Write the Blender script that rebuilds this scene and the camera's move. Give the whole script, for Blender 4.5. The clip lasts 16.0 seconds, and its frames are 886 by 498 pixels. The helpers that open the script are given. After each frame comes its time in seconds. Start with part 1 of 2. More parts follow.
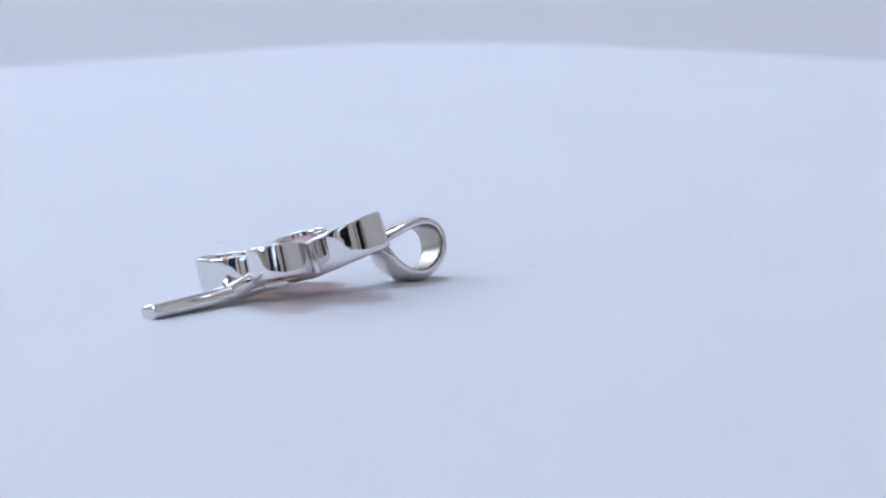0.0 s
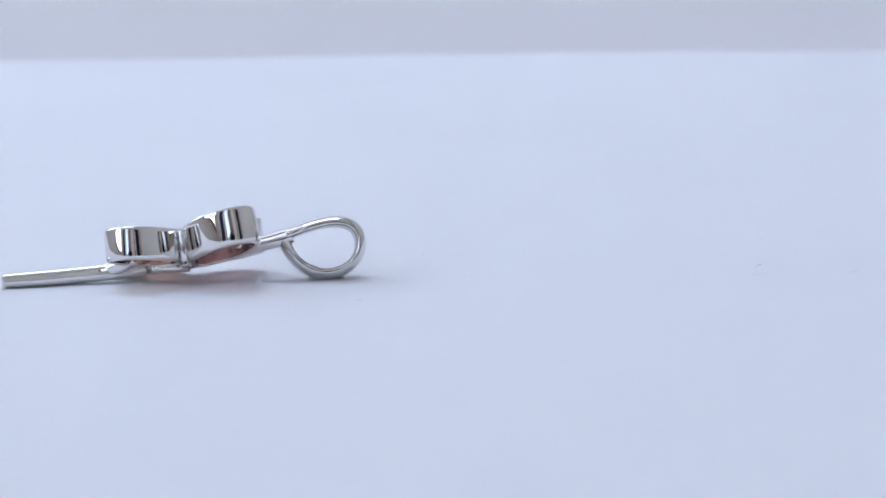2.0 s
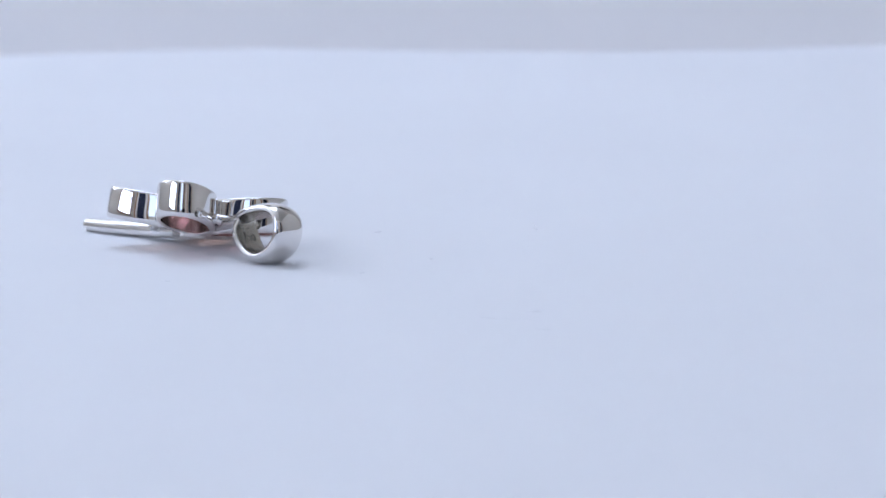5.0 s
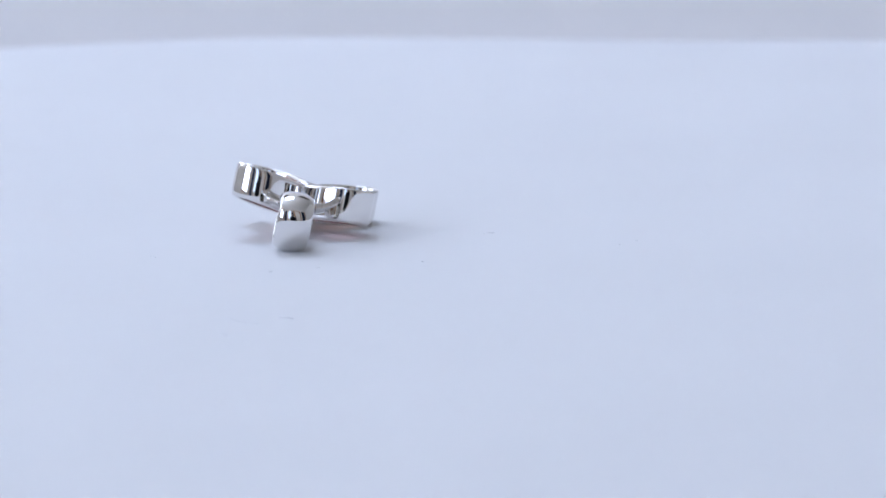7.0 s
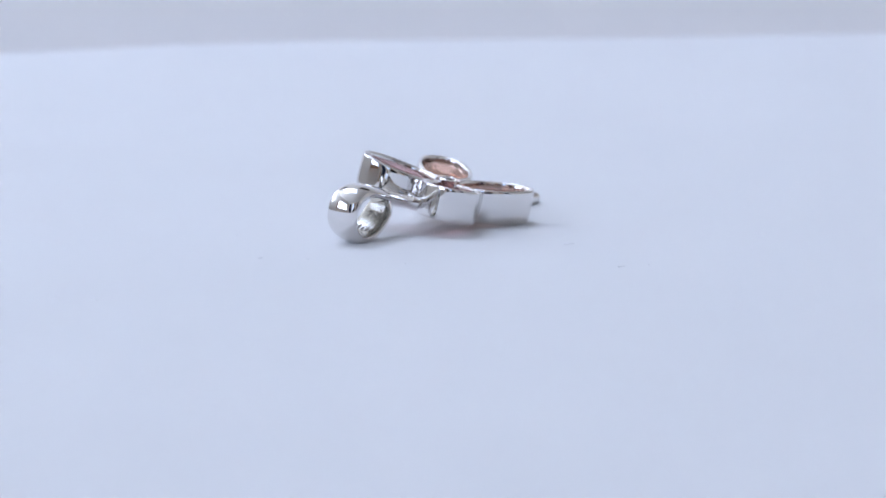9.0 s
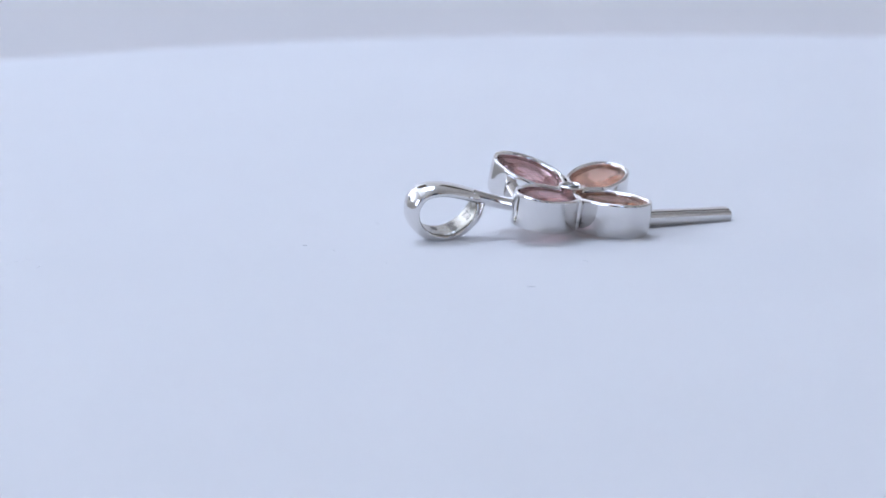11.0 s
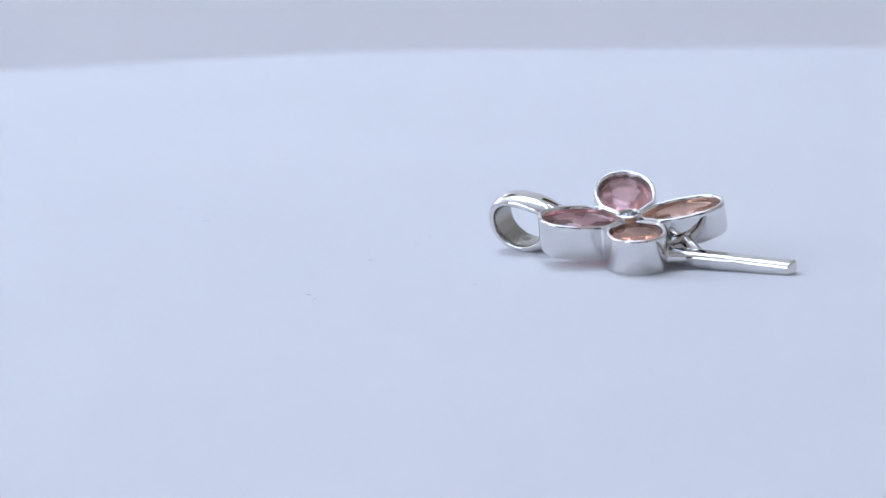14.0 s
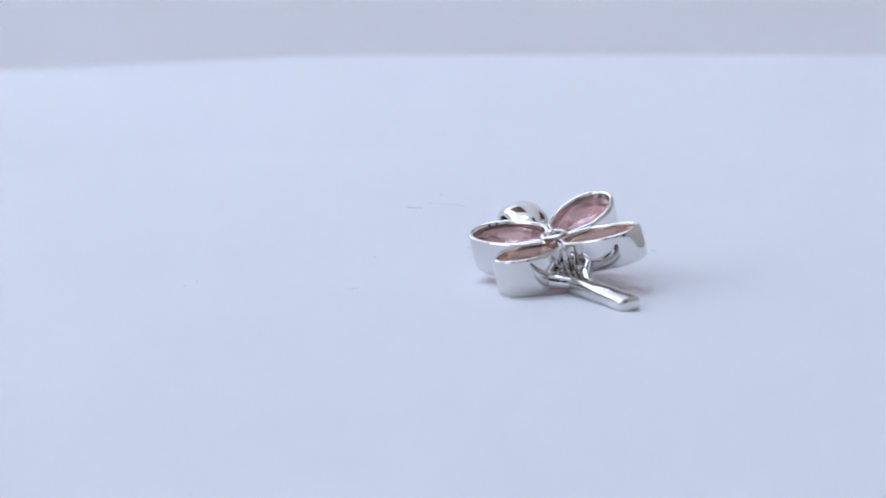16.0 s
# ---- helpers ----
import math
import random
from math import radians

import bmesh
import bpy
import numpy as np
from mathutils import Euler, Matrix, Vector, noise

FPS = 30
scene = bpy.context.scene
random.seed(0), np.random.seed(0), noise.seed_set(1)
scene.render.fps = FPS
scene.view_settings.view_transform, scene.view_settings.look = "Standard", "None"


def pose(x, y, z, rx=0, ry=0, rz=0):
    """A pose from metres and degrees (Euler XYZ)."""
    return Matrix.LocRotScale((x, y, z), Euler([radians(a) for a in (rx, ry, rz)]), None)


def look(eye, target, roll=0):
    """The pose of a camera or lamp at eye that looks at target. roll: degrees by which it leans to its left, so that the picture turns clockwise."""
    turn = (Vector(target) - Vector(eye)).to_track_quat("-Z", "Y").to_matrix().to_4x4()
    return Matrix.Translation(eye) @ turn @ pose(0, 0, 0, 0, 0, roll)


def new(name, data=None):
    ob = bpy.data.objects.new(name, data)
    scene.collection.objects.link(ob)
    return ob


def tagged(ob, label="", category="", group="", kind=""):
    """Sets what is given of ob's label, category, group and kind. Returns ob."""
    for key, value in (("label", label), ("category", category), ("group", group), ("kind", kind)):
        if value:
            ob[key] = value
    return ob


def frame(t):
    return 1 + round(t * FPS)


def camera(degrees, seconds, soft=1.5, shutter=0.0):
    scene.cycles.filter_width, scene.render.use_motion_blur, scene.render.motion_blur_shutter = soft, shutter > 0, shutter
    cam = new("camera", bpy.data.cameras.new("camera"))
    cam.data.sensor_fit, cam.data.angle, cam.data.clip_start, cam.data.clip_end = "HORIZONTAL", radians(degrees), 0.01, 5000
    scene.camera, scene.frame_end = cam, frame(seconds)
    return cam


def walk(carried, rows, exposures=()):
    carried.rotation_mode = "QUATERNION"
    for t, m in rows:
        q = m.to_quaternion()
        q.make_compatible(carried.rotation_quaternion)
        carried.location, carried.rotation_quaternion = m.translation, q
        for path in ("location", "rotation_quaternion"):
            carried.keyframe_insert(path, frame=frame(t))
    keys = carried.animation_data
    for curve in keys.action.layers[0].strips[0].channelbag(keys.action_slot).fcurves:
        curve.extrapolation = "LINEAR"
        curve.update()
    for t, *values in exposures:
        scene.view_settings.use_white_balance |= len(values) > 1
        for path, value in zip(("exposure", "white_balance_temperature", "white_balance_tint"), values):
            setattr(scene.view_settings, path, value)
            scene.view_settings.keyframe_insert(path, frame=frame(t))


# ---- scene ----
import collections

# The camera stands still on a tripod before the turntable.
cam = camera(11.153, 16.0, soft=1.5)
EYE = Vector((-0.00024, -0.41967, 0.06427))
YAW, PITCH = radians(0.568), radians(8.589)
AHEAD = Vector((math.sin(YAW) * math.cos(PITCH), math.cos(YAW) * math.cos(PITCH), -math.sin(PITCH)))
STAND = look(EYE, EYE + AHEAD, -1.208)
walk(cam, [(0.0, STAND), (16.0, STAND)])
cam.data.dof.use_dof = True
cam.data.dof.focus_distance = 0.424
cam.data.dof.aperture_fstop = 62

SPIN = 18.365  # degrees a second, clockwise from above
MM = 0.001


# ---------------------------------------------------------------- world and light
def build_light():
    world = bpy.data.worlds.new("sky")
    scene.world = world
    world.use_nodes = True
    nodes, links = world.node_tree.nodes, world.node_tree.links
    sky = nodes.new("ShaderNodeTexSky")
    sky.sky_type = "NISHITA"
    sky.sun_disc = False
    sky.sun_elevation, sky.sun_rotation = radians(40), radians(250)
    links.new(sky.outputs[0], nodes["Background"].inputs[0])
    nodes["Background"].inputs[1].default_value = 0.12
    for name, m, sx, sy, power, tint in (
        ("window_light", look((-1.28, -0.90, 0.66), (0.0, -0.90, 0.66)), 1.0, 0.8, 12.6, (0.555, 0.695, 1.0)),
        # unseen fill: rim highlights suggest a lamp overhead, its low far place is added
        ("overhead_fill_light", look((-0.12, 0.42, 0.945), (-0.12, 0.42, 0.0)), 0.44, 0.44, 3.25, (0.615, 0.72, 1.0)),
        # no such lamp is known; added to bounce fill light off the ceiling
        ("ceiling_fill_light", look((-0.95, 0.75, 0.40), (-0.95, 0.75, 2.0)), 0.30, 0.30, 30.0, (0.583, 0.715, 1.0)),
        ("south_window_light", look((-0.265, -1.69, 0.80), (-0.265, 0.0, 0.80)), 0.30, 1.10, 1.4, (0.585, 0.715, 1.0)),
    ):
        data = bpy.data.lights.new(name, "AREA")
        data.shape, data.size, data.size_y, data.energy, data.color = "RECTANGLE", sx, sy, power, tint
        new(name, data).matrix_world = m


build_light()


# ---------------------------------------------------------------- materials
def material(name, colour, rough, metal=0.0, vary=0.06, scale=40.0, bump=0.0, bump_scale=300.0, rough_vary=0.0):
    """A surface with two scales of variation in colour, gloss and relief."""
    mat = bpy.data.materials.new(name)
    mat.use_nodes = True
    nodes, links = mat.node_tree.nodes, mat.node_tree.links
    bsdf = nodes["Principled BSDF"]
    bsdf.inputs["Metallic"].default_value = metal
    coords = nodes.new("ShaderNodeTexCoord")
    large = nodes.new("ShaderNodeTexNoise")
    large.inputs["Scale"].default_value, large.inputs["Detail"].default_value = scale, 4.0
    fine = nodes.new("ShaderNodeTexNoise")
    fine.inputs["Scale"].default_value, fine.inputs["Detail"].default_value = bump_scale, 3.0
    for n in (large, fine):
        links.new(coords.outputs["Object"], n.inputs["Vector"])
    ramp = nodes.new("ShaderNodeValToRGB")
    ramp.color_ramp.elements[0].position, ramp.color_ramp.elements[1].position = 0.3, 0.7
    ramp.color_ramp.elements[0].color = (*[c * (1 - vary) for c in colour], 1)
    ramp.color_ramp.elements[1].color = (*[min(1, c * (1 + vary)) for c in colour], 1)
    links.new(large.outputs["Fac"], ramp.inputs["Fac"])
    links.new(ramp.outputs["Color"], bsdf.inputs["Base Color"])
    span = nodes.new("ShaderNodeMapRange")
    span.inputs["To Min"].default_value, span.inputs["To Max"].default_value = max(0.0, rough - rough_vary), rough + rough_vary
    links.new(fine.outputs["Fac"], span.inputs["Value"])
    links.new(span.outputs["Result"], bsdf.inputs["Roughness"])
    if bump:
        relief = nodes.new("ShaderNodeBump")
        relief.inputs["Strength"].default_value, relief.inputs["Distance"].default_value = bump, 0.0002
        links.new(fine.outputs["Fac"], relief.inputs["Height"])
        links.new(relief.outputs["Normal"], bsdf.inputs["Normal"])
    return mat


def gem(name, colour, ior, clear):
    """A cut stone: glass of its colour; part of the light goes straight on and tints what lies below."""
    mat = bpy.data.materials.new(name)
    mat.use_nodes = True
    nodes, links = mat.node_tree.nodes, mat.node_tree.links
    nodes.remove(nodes["Principled BSDF"])
    coords = nodes.new("ShaderNodeTexCoord")
    noise_a = nodes.new("ShaderNodeTexNoise")
    noise_a.inputs["Scale"].default_value = 260
    ramp = nodes.new("ShaderNodeValToRGB")
    ramp.color_ramp.elements[0].color = (*[c * 0.94 for c in colour], 1)
    ramp.color_ramp.elements[1].color = (*[min(1, c * 1.04) for c in colour], 1)
    glass, thru, mix = nodes.new("ShaderNodeBsdfGlass"), nodes.new("ShaderNodeBsdfTransparent"), nodes.new("ShaderNodeMixShader")
    glass.inputs["IOR"].default_value, glass.inputs["Roughness"].default_value = ior, 0.0
    mix.inputs[0].default_value = clear
    links.new(coords.outputs["Object"], noise_a.inputs["Vector"])
    links.new(noise_a.outputs["Fac"], ramp.inputs["Fac"])
    for n in (glass, thru):
        links.new(ramp.outputs["Color"], n.inputs["Color"])
    links.new(glass.outputs[0], mix.inputs[1])
    links.new(thru.outputs[0], mix.inputs[2])
    links.new(mix.outputs[0], nodes["Material Output"].inputs["Surface"])
    return mat


GOLD = material("polished_white_gold", (0.79, 0.77, 0.755), 0.05, 1.0, 0.015, 300, 0.0, 2500, 0.02)
# inside of the bail: the same gold with its base colour darkened, less glossy
DARK_SATIN = material("darkened_satin_gold", (0.47, 0.445, 0.40), 0.22, 1.0, 0.04, 400, 0.25, 4000, 0.06)
# dark tone that draws the engraved marks; no groove is cut
ENGRAVED = material("engraving_dark", (0.20, 0.18, 0.16), 0.5, 1.0, 0.1, 500)
PINK = gem("pink_stone", (0.958, 0.785, 0.775), 1.66, 0.18)
PEACH = gem("peach_stone", (0.958, 0.785, 0.70), 1.66, 0.18)
CLEAR = gem("clear_stone", (0.97, 0.97, 0.98), 2.1, 0.15)
PAPER = material("white_paper", (0.80, 0.80, 0.81), 0.75, 0.0, 0.012, 18, 0.12, 900)
BACKDROP = material("pale_grey_card", (0.845, 0.815, 0.80), 0.8, 0.0, 0.02, 3, 0.1, 400)
TABLE = material("pale_grey_laminate", (0.62, 0.63, 0.64), 0.5, 0.0, 0.03, 6, 0.05, 300)
WALL = material("cream_wall_paint", (0.88, 0.83, 0.76), 0.85, 0.0, 0.02, 4, 0.3, 120)
CEILING = material("beige_ceiling_paint", (0.74, 0.70, 0.64), 0.85, 0.0, 0.03, 4, 0.3, 120)
CURTAIN = material("navy_cloth", (0.018, 0.022, 0.045), 0.9, 0.0, 0.2, 10)
FLOOR = material("pale_floor", (0.66, 0.62, 0.57), 0.6, 0.0, 0.1, 5)
LINT = material("grey_lint", (0.80, 0.80, 0.82), 0.9, 0.0, 0.2, 900)
BLACK = material("black_cloth", (0.015, 0.015, 0.017), 0.9, 0.0, 0.2, 10)
DARK_WOOD = material("dark_brown_wood", (0.09, 0.06, 0.03), 0.5, 0.0, 0.25, 9)
WOOD = material("brown_wood", (0.42, 0.22, 0.10), 0.5, 0.0, 0.25, 9)


# ---------------------------------------------------------------- mesh tools
def finish(name, bm, mat, parent=None, smooth=35):
    bmesh.ops.recalc_face_normals(bm, faces=bm.faces[:])
    for e in bm.edges:
        e.smooth = len(e.link_faces) == 2 and e.calc_face_angle(0) < radians(smooth)
    for f in bm.faces:
        f.smooth = smooth > 0
    data = bpy.data.meshes.new(name)
    bm.to_mesh(data)
    bm.free()
    for m in mat if isinstance(mat, (list, tuple)) else (mat,):
        data.materials.append(m)
    ob = new(name, data)
    ob.parent = parent
    return ob


def part(name, bm, mat, parent, label="", smooth=35):
    return tagged(finish(name, bm, mat, parent, smooth), label)


def loops(bm, rings, closed=True, caps=False):
    """Skins rings of equally many points; closed joins the last ring to the first."""
    rows = [[bm.verts.new(p) for p in ring] for ring in rings]
    pairs = list(zip(rows, rows[1:])) + ([(rows[-1], rows[0])] if closed else [])
    faces = []
    for a, b in pairs:
        for i in range(len(a)):
            j = (i + 1) % len(a)
            faces.append(bm.faces.new((a[i], a[j], b[j], b[i])))
    if caps:
        bm.faces.new(rows[0][::-1])
        bm.faces.new(rows[-1])
    return faces


def box(bm, x0, y0, z0, x1, y1, z1, bevel=0.0):
    made = bmesh.ops.create_cube(bm, size=1)["verts"]
    for v in made:
        v.co = (x0 + (v.co.x + 0.5) * (x1 - x0), y0 + (v.co.y + 0.5) * (y1 - y0), z0 + (v.co.z + 0.5) * (z1 - z0))
    if bevel:
        edges = {e for v in made for e in v.link_edges}
        bmesh.ops.bevel(bm, geom=list(edges), offset=bevel, segments=3, profile=0.5, affect="EDGES")


def lathe(bm, profile, n=48, centre=(0, 0)):
    """Turns (radius, height) pairs round the z axis; the profile is a closed ring."""
    loops(bm, [[(centre[0] + r * math.cos(i * math.tau / n), centre[1] + r * math.sin(i * math.tau / n), z) for i in range(n)] for r, z in profile])


def rounded(w, h, n=20, power=3.2, bulge=0.0):
    """The outline of a bar's section, w wide and h thick, with soft corners."""
    out = []
    for i in range(n):
        a = (i + 0.5) * math.tau / n
        c, s = math.cos(a), math.sin(a)
        x = 0.5 * w * math.copysign(abs(c) ** (2 / power), c)
        y = 0.5 * h * math.copysign(abs(s) ** (2 / power), s)
        y += bulge * (1 - (2 * x / w) ** 2) if s > 0 else bulge * 0.5 * (1 - (2 * x / w) ** 2)
        out.append((x, y))
    return out


def bar(bm, path, sizes, side, power=3.2, round_end=False):
    """A tapered bar along path; sizes gives (width along side, thickness) at each point."""
    path = [Vector(p) for p in path]
    rings = []
    for i, p in enumerate(path):
        t = (path[min(i + 1, len(path) - 1)] - path[max(i - 1, 0)]).normalized()
        s = (Vector(side) - t * t.dot(Vector(side))).normalized()
        n = t.cross(s)
        rings.append([p + s * x + n * y for x, y in rounded(*sizes[i], 20, power)])
    loops(bm, rings, closed=False, caps=True)


def glide(a, b, c, n):
    """Points of a quadratic curve."""
    a, b, c = Vector(a), Vector(b), Vector(c)
    return [a * (1 - t) ** 2 + b * 2 * t * (1 - t) + c * t * t for t in (i / (n - 1) for i in range(n))]


# ---------------------------------------------------------------- the room
def build_room():
    def slab(name, label, mat, *boxes):
        bm = bmesh.new()
        for b in boxes:
            box(bm, *b)
        return tagged(finish(name, bm, mat, None, 0), label, "room", "", "structure")

    x0, x1, y0, y1, z0, z1 = -1.3, 1.6, -1.7, 1.15, -0.78, 1.75
    slab("floor", "plain pale floor of the room", FLOOR, (x0, y0, z0 - 0.1, x1, y1, z0))
    slab("ceiling", "plain beige painted ceiling", CEILING, (x0 - 0.1, y0 - 0.1, z1, x1 + 0.1, y1 + 0.1, z1 + 0.1))
    slab("wall_north", "plain pale wall behind the table, out of focus", WALL, (x0 - 0.1, y1, z0, x1 + 0.1, y1 + 0.1, z1))
    slab("wall_east", "plain cream painted wall", WALL, (x1, y0, z0, x1 + 0.1, y1, z1))
    slab("wall_south", "cream painted wall with a narrow window opening", WALL,
         (x0 - 0.1, y0 - 0.1, z0, -0.43, y0, z1), (-0.10, y0 - 0.1, z0, x1 + 0.1, y0, z1),
         (-0.43, y0 - 0.1, z0, -0.10, y0, 0.22), (-0.43, y0 - 0.1, 1.38, -0.10, y0, z1))
    wy0, wy1, wz0, wz1 = -1.42, -0.38, 0.24, 1.08
    slab("wall_west", "cream painted wall with a window opening", WALL,
         (x0 - 0.1, y0, z0, x0, wy0, z1), (x0 - 0.1, wy1, z0, x0, y1, z1),
         (x0 - 0.1, wy0, z0, x0, wy1, wz0), (x0 - 0.1, wy0, wz1, x0, wy1, z1))
    fy, fz = (wy0 + wy1) / 2, (wz0 + wz1) / 2
    slab("window_1", "brown wooden window frame with crossing bars", WOOD,
         (x0 + 0.03, fy - 0.018, wz0 + 0.04, x0 + 0.06, fy + 0.018, wz1 - 0.04), (x0 + 0.03, wy0 + 0.04, fz - 0.018, x0 + 0.057, wy1 - 0.04, fz + 0.018),
         (x0 + 0.03, wy0 - 0.03, wz0 - 0.03, x0 + 0.06, wy1 + 0.03, wz0 + 0.04), (x0 + 0.03, wy0 - 0.03, wz1 - 0.04, x0 + 0.06, wy1 + 0.03, wz1 + 0.03),
         (x0 + 0.03, wy0 - 0.03, wz0 + 0.04, x0 + 0.06, wy0 + 0.04, wz1 - 0.04), (x0 + 0.03, wy1 - 0.04, wz0 + 0.04, x0 + 0.06, wy1 + 0.03, wz1 - 0.04))
    slab("trim", "brown wooden casing on the cream wall", WOOD,
         (0.16, y0, z0, 0.25, y0 + 0.03, 1.45), (0.62, y0, z0, 0.71, y0 + 0.03, 1.45), (0.25, y0, 1.36, 0.62, y0 + 0.03, 1.45))
    slab("trim_west", "brown wooden posts on the cream wall", WOOD,
         (-0.10, y0, z0, -0.04, y0 + 0.03, 1.5), (-0.49, y0, z0, -0.43, y0 + 0.03, 1.5), (-1.16, y0, z0, -1.08, y0 + 0.03, 1.5), (1.38, y0, z0, 1.46, y0 + 0.03, 1.5))
    slab("trim_north", "dark brown wooden panels high on the pale wall", DARK_WOOD,
         (-0.62, y1 - 0.03, 0.85, -0.18, y1, 1.30), (0.25, y1 - 0.03, 0.85, 0.70, y1, 1.30))
    slab("curtain", "dark navy cloth hung on the cream wall", CURTAIN,
         (-0.98, y0 + 0.002, z0, -0.60, y0 + 0.02, 1.45), (0.86, y0 + 0.002, z0, 1.28, y0 + 0.02, 1.45), (0.02, y0 + 0.002, z0, 0.12, y0 + 0.02, 1.3))
    card = slab("backdrop", "pale grey card leaning behind the turntable, out of focus", BACKDROP, (-0.55, 0.46, -0.045, 0.55, 0.465, 0.35))
    for v in card.data.vertices:
        v.co.y += 0.75 * (v.co.z + 0.045)
    bm = bmesh.new()
    box(bm, -0.75, -0.30, -0.075, 0.75, 1.0, -0.045, 0.004)
    top = finish("table", bm, TABLE)
    tagged(top, "pale grey laminate table under the turntable", "table")
    for sx in (-0.68, 0.68):
        for sy in (-0.22, 0.92):
            bm = bmesh.new()
            box(bm, sx - 0.03, sy - 0.03, z0, sx + 0.03, sy + 0.03, -0.075, 0.004)
            part("leg", bm, TABLE, top)


build_room()


# ---------------------------------------------------------------- the video camera, seen in the metal as a dark shape
def build_video_camera():
    root = tagged(new("video_camera"), "black video camera on a black tripod before the table", "camera")
    bm = bmesh.new()
    box(bm, -0.070, -0.60, 0.005, 0.070, -0.475, 0.115, 0.008)
    box(bm, -0.030, -0.58, 0.115, 0.030, -0.50, 0.135, 0.006)
    part("body", bm, BLACK, root)
    bm = bmesh.new()
    lathe(bm, [(0.026, -0.026), (0.034, -0.026), (0.036, -0.022), (0.036, 0.022), (0.034, 0.026), (0.026, 0.026)], 40)
    bmesh.ops.transform(bm, matrix=Matrix.Translation((0, -0.450, 0.065)) @ Matrix.Rotation(radians(90), 4, "X"), verts=bm.verts[:])
    part("lens_barrel", bm, BLACK, root)
    for a in (90, 210, 330):
        bm = bmesh.new()
        foot = Vector((0.30 * math.cos(radians(a)), -0.54 - 0.30 * math.sin(radians(a)), -0.775))
        bar(bm, [Vector((0, -0.54, 0.0)).lerp(foot, k / 5) for k in range(6)], [(0.026 - 0.002 * k, 0.026 - 0.002 * k) for k in range(6)], (1, 0.3, 0), 2.5)
        part("tripod_leg", bm, BLACK, root)
    bm = bmesh.new()
    lathe(bm, [(0.005, -0.03), (0.035, -0.03), (0.04, -0.02), (0.04, 0.004), (0.005, 0.004)], 24, (0, -0.54))
    part("tripod_head", bm, BLACK, root)


build_video_camera()


# ---------------------------------------------------------------- added overhead fill lamp for rim highlights and a brighter far paper, fixture unseen
def build_overhead_fill():
    root = tagged(new("overhead_fill"), "added square white fill lamp over the table, out of view", "lamp")
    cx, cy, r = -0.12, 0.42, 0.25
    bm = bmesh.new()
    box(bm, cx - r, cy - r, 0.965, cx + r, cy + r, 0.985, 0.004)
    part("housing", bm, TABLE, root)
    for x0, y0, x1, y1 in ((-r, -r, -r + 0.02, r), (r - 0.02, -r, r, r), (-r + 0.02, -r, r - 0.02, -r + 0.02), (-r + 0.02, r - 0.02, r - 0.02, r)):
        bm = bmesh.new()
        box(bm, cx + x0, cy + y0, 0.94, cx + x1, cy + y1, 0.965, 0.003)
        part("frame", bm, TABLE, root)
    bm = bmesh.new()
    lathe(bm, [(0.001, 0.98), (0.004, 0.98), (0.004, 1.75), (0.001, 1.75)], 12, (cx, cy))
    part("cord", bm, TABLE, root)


build_overhead_fill()


# ---------------------------------------------------------------- added fill lamp, out of view, that lights the room off the ceiling
def build_floor_fill():
    root = tagged(new("floor_fill"), "added floor fill lamp with a wide bowl, out of view", "lamp")
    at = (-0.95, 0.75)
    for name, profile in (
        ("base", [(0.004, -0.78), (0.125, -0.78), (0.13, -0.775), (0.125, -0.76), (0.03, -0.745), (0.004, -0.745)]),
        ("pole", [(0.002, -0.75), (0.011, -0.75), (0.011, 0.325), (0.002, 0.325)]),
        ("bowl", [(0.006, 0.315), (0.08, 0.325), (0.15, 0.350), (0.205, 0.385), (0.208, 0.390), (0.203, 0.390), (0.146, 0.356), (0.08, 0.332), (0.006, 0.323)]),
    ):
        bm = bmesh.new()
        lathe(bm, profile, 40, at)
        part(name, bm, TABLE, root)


build_floor_fill()


# ---------------------------------------------------------------- the turntable
EDGE = (188.4, -5.8, -9.8, -3.8, -0.1, 0.9, -0.8, 0.2, 0.7, 1.7, 2.6, -3.2, -1.7, 0.1, -3.0, 0.7, 0.9, 0.5, -1.0, -0.9, 2.0, 0.3, -1.5, 0.1, -0.4)


def edge_radius(a):
    """The paper's uneven edge as a sum of waves, fitted to its outline in the camera's view."""
    r = EDGE[0] + sum(EDGE[2 * k - 1] * math.cos(k * a) + EDGE[2 * k] * math.sin(k * a) for k in range(1, 13))
    return MM * (r + 0.4 * math.sin(17 * a) + 0.3 * math.sin(29 * a + 1))


def build_turntable():
    root = tagged(new("turntable"), "round turntable covered with white paper, slowly turning", "turntable")
    bm = bmesh.new()
    n = 360
    rings = []
    for inset, z in ((0, -0.0012), (0, -0.0003), (0.0003, 0.0), (0.03, 0.0), (0.09, 0.0), (0.13, 0.0)):
        rings.append([((edge_radius(i * math.tau / n) - inset) * math.cos(i * math.tau / n), (edge_radius(i * math.tau / n) - inset) * math.sin(i * math.tau / n), z) for i in range(n)])
    loops(bm, rings, closed=False, caps=True)
    part("paper_sheet", bm, PAPER, root, "white paper with an uneven edge", 30)
    bm = bmesh.new()
    lathe(bm, [(0.01, -0.010), (0.148, -0.010), (0.150, -0.008), (0.150, -0.003), (0.148, -0.0013), (0.01, -0.0013)], 96)
    part("platter", bm, TABLE, root)
    bm = bmesh.new()
    lathe(bm, [(0.01, -0.045), (0.115, -0.045), (0.12, -0.040), (0.12, -0.018), (0.11, -0.0105), (0.01, -0.0105)], 64)
    part("pedestal", bm, TABLE, root)
    return root


DISC = build_turntable()


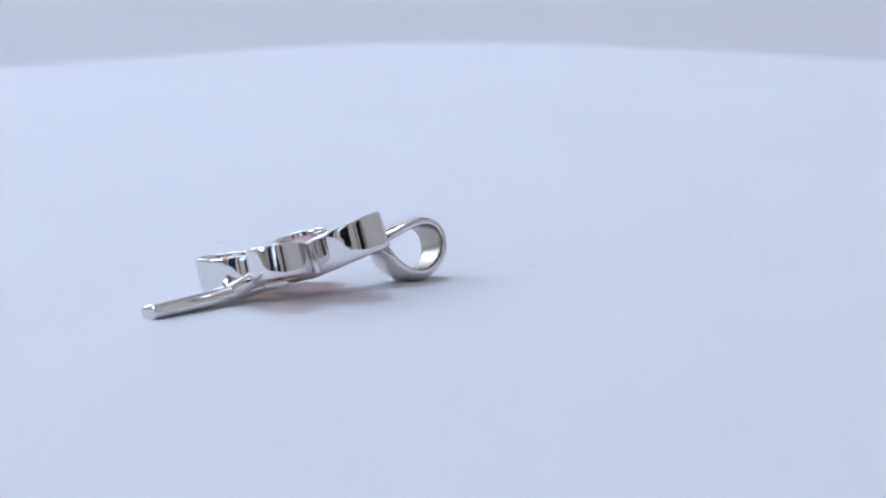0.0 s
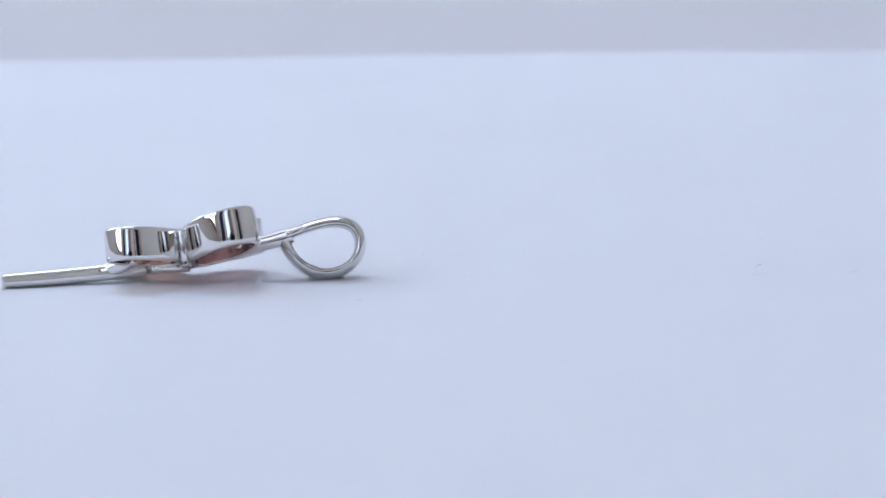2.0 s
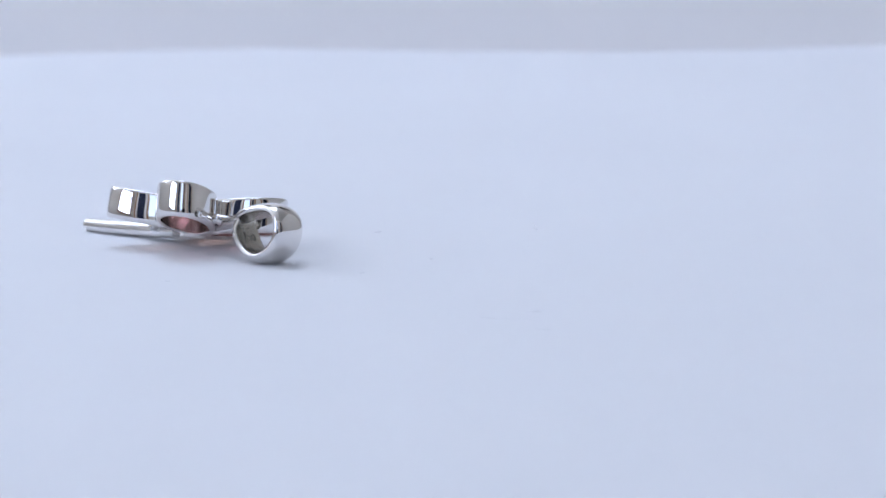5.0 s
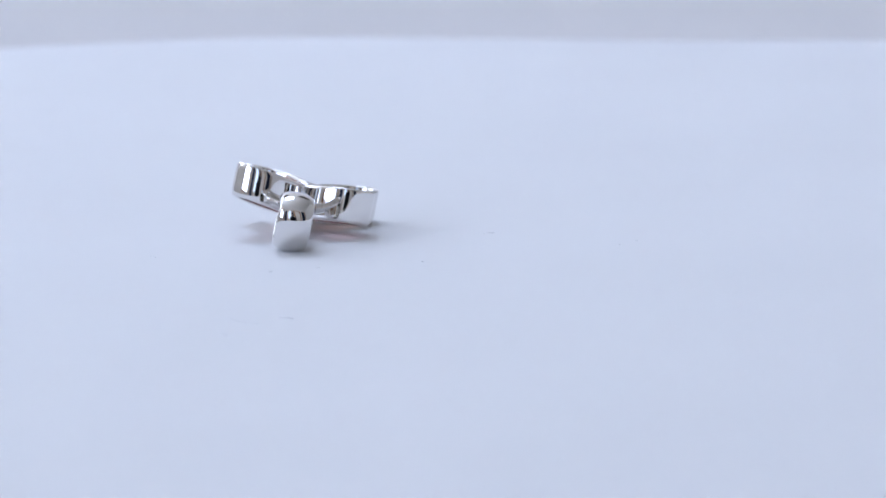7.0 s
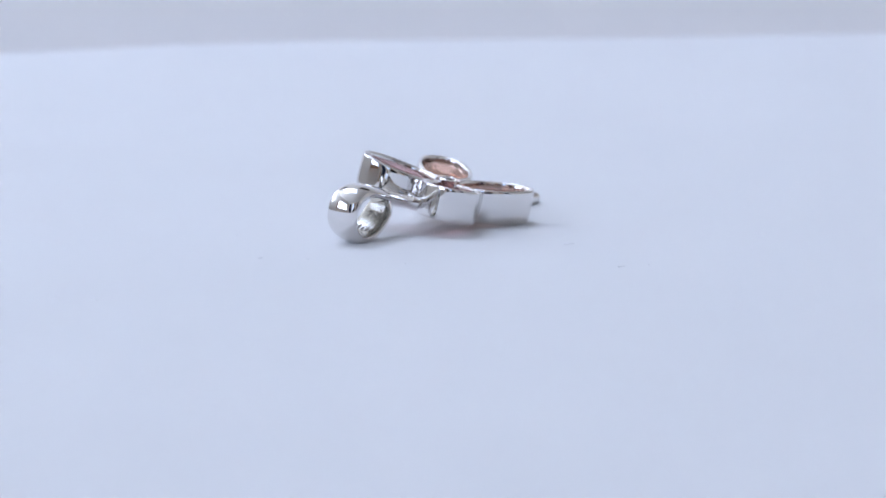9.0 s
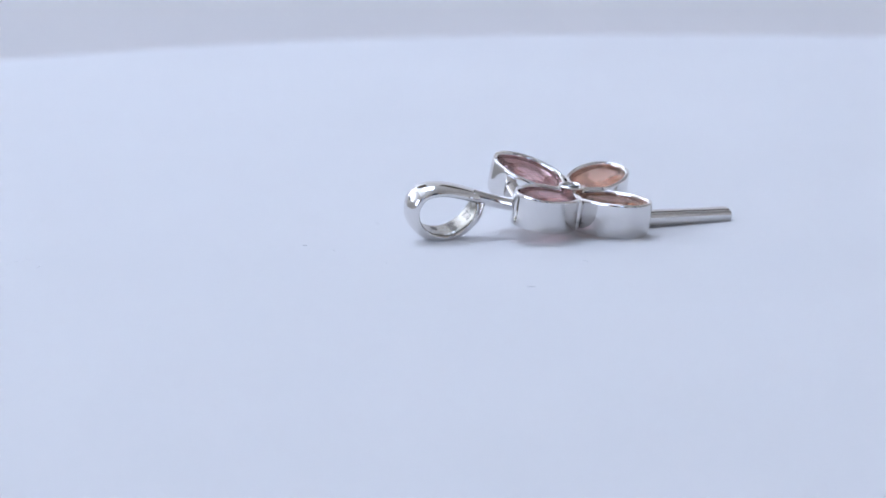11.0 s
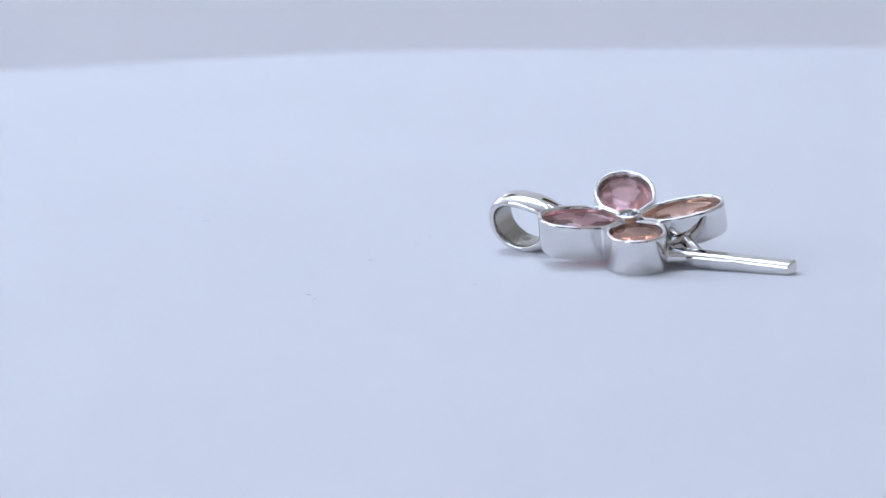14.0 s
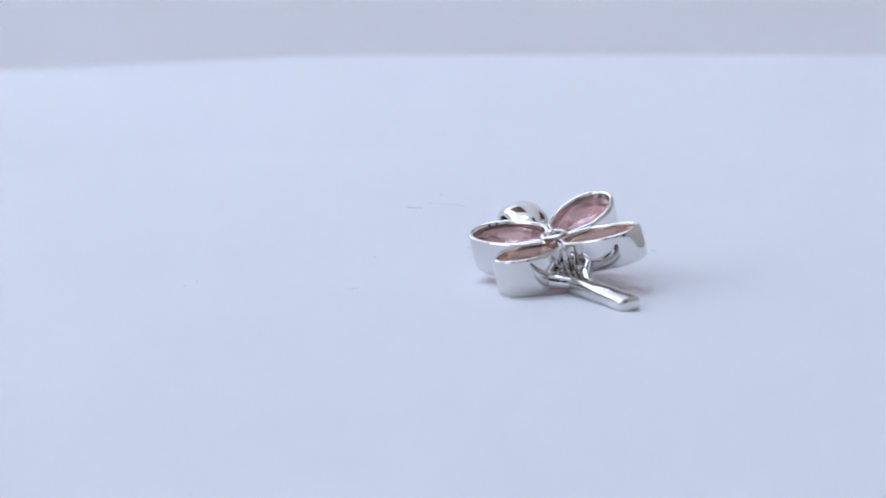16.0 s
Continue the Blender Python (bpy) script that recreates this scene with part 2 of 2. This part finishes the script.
# ---------------------------------------------------------------- the pendant
# In its own space x runs along the pendant to its bail, the flower's middle is over the origin and the table is z = 0; in millimetres.
FLOWER = Matrix.Translation((0, 0, 4.15)) @ Vector((0, 0, 1)).rotation_difference(Vector((-0.10, 0.209, 1.0))).to_matrix().to_4x4()
HIGH = 3.35  # usual height of the settings' walls

# Each petal: direction, slope and tilt in degrees, offset outwards, half length, half breadth, lean of its wall outwards and sideways in degrees,
# wall height, lift, fullness of its outer and inner end, and skew.
Petal = collections.namedtuple("Petal", "az rise tilt out a b lean side high lift outer inner skew")
PETALS = (
    Petal(-52.07, 10.64, -2.02, 0.150, 3.961, 2.883, -3.77, -1.52, 3.316, -0.023, 0.986, 0.669, 0.044),
    Petal(-142.5, 6.535, -1.02, 0.104, 4.0, 2.734, -5.97, -0.75, 3.0, 0.206, 0.83, 0.655, 0.063),
    Petal(39.52, 5.608, -0.63, -0.230, 4.028, 2.957, 1.50, 0.59, 3.346, 0.172, 0.84, 0.637, 0.025),
    Petal(130.45, 6.586, -0.3, -0.077, 4.017, 2.796, -0.25, -0.59, 3.476, 0.056, 0.921, 0.639, -0.002),
)


def petal_outline(p, inset, n=112, cx=4.75, wedge=44.3):
    """An oval, fuller towards the flower's middle, whose inner end is cut to the wedge between its neighbours."""
    out = []
    k = math.tan(radians(wedge))
    g = -0.04 + inset * 1.4
    for i in range(n):
        t = i * math.tau / n
        power = p.inner + (p.outer - p.inner) * (0.5 + 0.5 * math.cos(t)) ** 0.7
        x, y = cx + (p.a - inset) * math.cos(t), (p.b - inset) * math.copysign(abs(math.sin(t)) ** power, math.sin(t))
        lim = max(0.0, (x - g) * k)
        if abs(y) > lim:
            y = math.copysign(lim, y)
            x = max(x, g + 0.02, 0.1)
        y += p.skew * (x - cx) * min(1.0, max(0.0, x / 4))
        out.append((x + p.out, y))
    return out


def petal_place(p):
    """The settings' rims follow the petal's slope, while their walls stand nearly square to the whole flower."""
    turn = FLOWER @ Matrix.Rotation(radians(p.az), 4, "Z")
    m = Matrix.Translation((0, 0, p.lift)) @ turn @ Matrix.Rotation(radians(-p.rise), 4, "Y") @ Matrix.Rotation(radians(p.tilt), 4, "X")
    wall = (turn.to_3x3() @ Vector((math.sin(radians(p.lean)), math.sin(radians(p.side)), 1))).normalized()
    return lambda x, y, z: (m @ Vector((x, y, 0)) + wall * z) * MM


def petal_setting(p):
    bm = bmesh.new()
    at, low = petal_place(p), -p.high
    profile = [(0.34, low), (0.20, low + 0.04), (0.12, low + 0.13), (0.07, low + 0.30), (0.035, low + 0.55), (0.01, low + 0.95), (0.0, -1.6), (0.0, -0.9), (0.01, -0.45),
               (0.025, -0.22), (0.05, -0.12), (0.10, -0.04), (0.18, 0.0), (0.28, -0.01), (0.36, -0.05), (0.42, -0.13), (0.45, -0.26), (0.46, -0.55), (0.48, -1.0),
               (0.52, low + 0.55), (0.60, low + 0.32), (0.66, low + 0.12), (0.60, low)]
    loops(bm, [[at(x, y, z) for x, y in petal_outline(p, inset)] for inset, z in profile])
    return bm


def petal_stone(p):
    """An oval cut: a table, two rings of crown facets, the girdle and three rings of pavilion facets."""
    bm = bmesh.new()
    at = petal_place(p)
    ring = petal_outline(p, 0.46, 32)
    cx, cy = sum(q[0] for q in ring) / 32, sum(q[1] for q in ring) / 32
    pts = []
    for scale, z, step, skip in ((0.50, -0.16, 4, 2), (0.72, -0.27, 4, 0), (0.88, -0.43, 4, 2), (1.0, -0.62, 1, 0), (1.0, -0.70, 1, 0),
                                 (0.86, -1.10, 4, 0), (0.66, -1.62, 4, 2), (0.42, -2.08, 4, 0), (0.13, -2.42, 8, 0)):
        for i in range(skip, 32, step):
            x, y = ring[i]
            pts.append(bm.verts.new(at(cx + (x - cx) * scale, cy + (y - cy) * scale, z)))
    bmesh.ops.convex_hull(bm, input=pts)
    bmesh.ops.delete(bm, geom=[v for v in bm.verts if not v.link_faces], context="VERTS")
    return bm


def bail_point(tau):
    """A point of the bail's tear-shaped middle line and its outward normal, in its own plane."""
    def mid(t):
        s = max(0.0, math.sin(t / 2))
        rise = 3.10 * s ** 1.2 if t < math.pi else 2.50 * s ** 0.2
        return Vector((3.365 * (1 - math.cos(t)), rise * math.sin(t) - 0.366 * math.sin(t) ** 2))
    p = mid(tau)
    d = (mid(tau + 0.01) - mid(tau - 0.01)).normalized()
    return p, Vector((-d.y, d.x))


BAIL_AT = Matrix.Translation((9.03, -1.411, 3.98)) @ Euler((radians(-12.7), radians(11.5), radians(-1.96))).to_matrix().to_4x4()


def bail_width(tau):
    """Narrow where the upper strand leaves the neck, broad round the end and along the lower strand."""
    if tau < math.pi:
        k = min(1.0, tau / 1.1)
        return 2.15 + 1.0 * k * k * (3 - 2 * k) + 0.15 * math.sin(tau / 2)
    k = min(1.0, max(0.0, (math.tau - tau) / 0.75))
    return 1.6 + (1.35 + 0.35 * math.sin(tau / 2)) * k * k * (3 - 2 * k)


BAND = 0.86  # thickness of the bail's band


def bail_bulge(tau):
    return 0.05 + 0.06 * bail_width(tau)


def bail_band():
    bm = bmesh.new()
    rings = []
    n = 96
    for i in range(n + 1):
        tau = 0.12 + (math.tau - 0.24) * i / n
        p, nrm = bail_point(tau)
        ring = []
        for w, h in rounded(bail_width(tau), BAND * (1 + 0.45 * math.exp(-((math.tau - tau) / 0.45) ** 2)), 24, 2.8, bail_bulge(tau)):
            q = p + nrm * h
            ring.append(BAIL_AT @ Vector((q.x, w, q.y)) * MM)
        rings.append(ring)
    for i, f in enumerate(loops(bm, rings, closed=False, caps=True)):
        if i % 24 in range(13, 22):
            f.material_index = 1
    return bm


def stamped(text, size, at, parent):
    """Engraved characters drawn as flat dark faces laid on the bail's inner face, bent along it."""
    curve = bpy.data.curves.new("stamp", "FONT")
    curve.body, curve.size, curve.align_x, curve.align_y = text, size, "CENTER", "CENTER"
    src = new("stamp", curve)
    flat = bpy.data.meshes.new_from_object(src.evaluated_get(bpy.context.evaluated_depsgraph_get()))
    bpy.data.objects.remove(src)
    bm = bmesh.new()
    bm.from_mesh(flat)
    bmesh.ops.triangulate(bm, faces=bm.faces[:])
    for v in bm.verts:
        tau, w = at + v.co.y / 3.1, v.co.x
        p, nrm = bail_point(tau)
        q = p - nrm * (BAND / 2 + 0.012 - 0.5 * bail_bulge(tau) * (1 - (2 * w / bail_width(tau)) ** 2))
        v.co = BAIL_AT @ Vector((q.x, w, q.y)) * MM
    return part("hallmark", bm, ENGRAVED, parent, "small engraved number 750", 0)


def build_pendant():
    root = tagged(new("pendant"), "polished white gold flower pendant with four pink stones, lying face up", "pendant")
    for p, mat, word in zip(PETALS, (PINK, PEACH, PINK, PEACH), ("pink", "peach-pink", "pink", "peach-pink")):
        setting = part("petal_setting", petal_setting(p), GOLD, root, "polished white gold oval petal setting")
        part("stone", petal_stone(p), mat, setting, "faceted oval " + word + " stone", 0)
    # short posts in the angles between the settings
    for az in (-97.5, -7.5, 82.5, 172.5):
        bm = bmesh.new()
        lathe(bm, [(0.02, -HIGH + 0.25), (0.26, -HIGH + 0.25), (0.34, -HIGH + 0.4), (0.34, -0.35), (0.27, -0.2), (0.02, -0.16)], 20, (3.72 * math.cos(radians(az)), 3.72 * math.sin(radians(az))))
        bmesh.ops.transform(bm, matrix=Matrix.Scale(MM, 4) @ FLOWER @ Matrix.Translation((0, 0, 0.5)), verts=bm.verts[:])
        part("post", bm, GOLD, root)
    # the small round setting in the middle
    bm = bmesh.new()
    lathe(bm, [(0.62, -2.4), (0.95, -2.4), (1.05, -0.1), (1.22, 0.30), (1.23, 0.46), (1.14, 0.55), (0.98, 0.58), (0.86, 0.52), (0.80, 0.34), (0.62, -0.3)], 40)
    bmesh.ops.transform(bm, matrix=Matrix.Scale(MM, 4) @ FLOWER, verts=bm.verts[:])
    middle = part("centre_setting", bm, GOLD, root, "tiny round white gold setting")
    bm = bmesh.new()
    pts = []
    for r, z, n, turn in ((0.42, 0.60, 8, 0.5), (0.66, 0.50, 8, 0), (0.81, 0.36, 16, 0), (0.81, 0.30, 16, 0), (0.42, -0.1, 8, 0), (0.02, -0.4, 3, 0)):
        for i in range(n):
            a = (i + turn) * math.tau / n
            pts.append(bm.verts.new(FLOWER @ Vector((r * math.cos(a), r * math.sin(a), z)) * MM))
    bmesh.ops.convex_hull(bm, input=pts)
    part("stone", bm, CLEAR, middle, "tiny clear brilliant", 0)
    # the stem: a slightly flattened bar that swells to its free end
    path = glide((-3.9, 0.35, 1.12), (-10.6, -0.55, 0.76), (-16.75, -1.14, 0.60), 16)
    sizes = [(2.15 - 0.17 * i / 15 - 0.85 * (i / 15) * (1 - i / 15), 1.55 - 0.22 * (i / 15)) for i in range(16)]
    d = (path[-1] - path[-2]).normalized()
    path += [path[-1] + d * 0.10, path[-1] + d * 0.16]
    sizes += [(1.76, 1.14), (1.40, 0.84)]
    bm = bmesh.new()
    bar(bm, [p * MM for p in path], [(w * MM, h * MM) for w, h in sizes], (0.25, 1, -0.22), 3.0)
    part("stem", bm, GOLD, root, "slim rounded white gold stem")
    for a, b, c, w, h in (((-6.9, 0.35, 1.05), (-5.6, 1.3, 1.1), (-4.6, 3.6, 1.45), 1.25, 1.2), ((-8.4, -0.35, 1.0), (-5.9, -0.5, 1.45), (-4.7, -2.1, 2.7), 1.5, 1.1)):
        bm = bmesh.new()
        bar(bm, [p * MM for p in glide(a, b, c, 14)], [((0.6 + (w - 0.6) * math.sin(0.5 * math.pi * min(1, i / 8))) * MM, (0.6 + (h - 0.6) * min(1, i / 6)) * MM) for i in range(14)], (0, 0, 1), 2.3)
        part("strut", bm, GOLD, root)
    # the bail and its neck
    band = part("bail", bail_band(), (GOLD, DARK_SATIN), root, "tear-shaped polished white gold bail loop", 50)
    bm = bmesh.new()
    path = glide((9.66, -1.43, 4.12), (7.4, -1.15, 3.30), (3.0, -0.3, 2.45), 12)
    bar(bm, [p * MM for p in path], [((2.3 - 0.07 * i) * MM, (1.22 - 0.01 * i) * MM) for i in range(12)], (0, 1, 0.22), 2.8)
    part("neck", bm, GOLD, root)
    for a, b, c in (((6.2, -0.9, 3.12), (5.2, 0.2, 2.9), (4.8, 1.5, 2.7)), ((6.2, -0.9, 3.12), (5.0, -1.2, 3.2), (4.4, -2.2, 3.6))):
        bm = bmesh.new()
        bar(bm, [p * MM for p in glide(a, b, c, 10)], [((1.15 - 0.03 * i) * MM, 0.95 * MM) for i in range(10)], (0, 0, 1), 2.4)
        part("strut", bm, GOLD, root)
    stamped("750", 1.05, 5.40, band)
    # a second mark, drawn as plain dark bars in place of its characters
    bm = bmesh.new()
    for tau0, w0, dt, dw in ((4.82, -0.95, 0.10, 0.10), (4.84, -0.55, 0.12, 0.12), (4.80, -0.10, 0.10, 0.13), (4.83, 0.35, 0.12, 0.12), (4.82, 0.80, 0.09, 0.14), (4.25, -0.30, 0.10, 0.36)):
        rows = []
        for k in (-1, 0, 1):
            tau = tau0 + k * dt
            p, nrm = bail_point(tau)
            line = []
            for y in (w0 - dw, w0, w0 + dw):
                q = p - nrm * (BAND / 2 + 0.012 - 0.5 * bail_bulge(tau) * (1 - (2 * y / bail_width(tau)) ** 2))
                line.append(bm.verts.new(BAIL_AT @ Vector((q.x, y, q.y)) * MM))
            rows.append(line)
        for a, b in zip(rows, rows[1:]):
            for i in range(2):
                bm.faces.new((a[i], a[i + 1], b[i + 1], b[i]))
    part("second_mark", bm, ENGRAVED, band, "plain dark bars standing in for a second hallmark", 0)
    return root


PENDANT = build_pendant()


# ---------------------------------------------------------------- lint on the paper
def build_lint():
    rng = random.Random(4)
    made = []
    for x, y, long, thick in ((10.9, -21.2, 0.9, 0.04), (-17.36, -2.9, 1.2, 0.055), (-17.6, 12.6, 0.8, 0.06), (8.2, -3.4, 0.4, 0.05), (0.4, 2.8, 0.4, 0.05), (12.2, -5.7, 0.5, 0.05),
                              (40.7, 13.2, 1.6, 0.035), (35.0, 9.8, 4.5, 0.025), (31.5, 12.3, 1.5, 0.05), (-20.2, 12.6, 0.3, 0.05)):
        bm = bmesh.new()
        a, bend = rng.uniform(0, 6), rng.uniform(-0.6, 0.6)
        path = [Vector((long * (i / 5 - 0.5), bend * ((i / 5 - 0.5) ** 2) * long, thick * 0.6 + 0.03 * abs(math.sin(i)))) for i in range(6)]
        bar(bm, [Matrix.Rotation(a, 3, "Z") @ p * MM for p in path], [(thick * MM, thick * MM)] * 6, (0, 0, 1), 2.0)
        ob = tagged(finish("lint_fibre", bm, LINT), "short grey fibre of lint on white paper", "lint", "lint on the paper")
        made.append((ob, pose(x * MM, y * MM, 0)))
    return made


LINTS = build_lint()


# ---------------------------------------------------------------- what turns
def motions():
    def turning(rest):
        return [(0.25 * i, pose(0, 0, 0, 0, 0, -SPIN * 0.25 * i) @ rest) for i in range(65)]

    walk(DISC, turning(Matrix()))
    walk(PENDANT, turning(pose(-9.955 * MM, -19.436 * MM, 0, 0, 0, 40.50)))
    for ob, rest in LINTS:
        walk(ob, turning(rest))


motions()
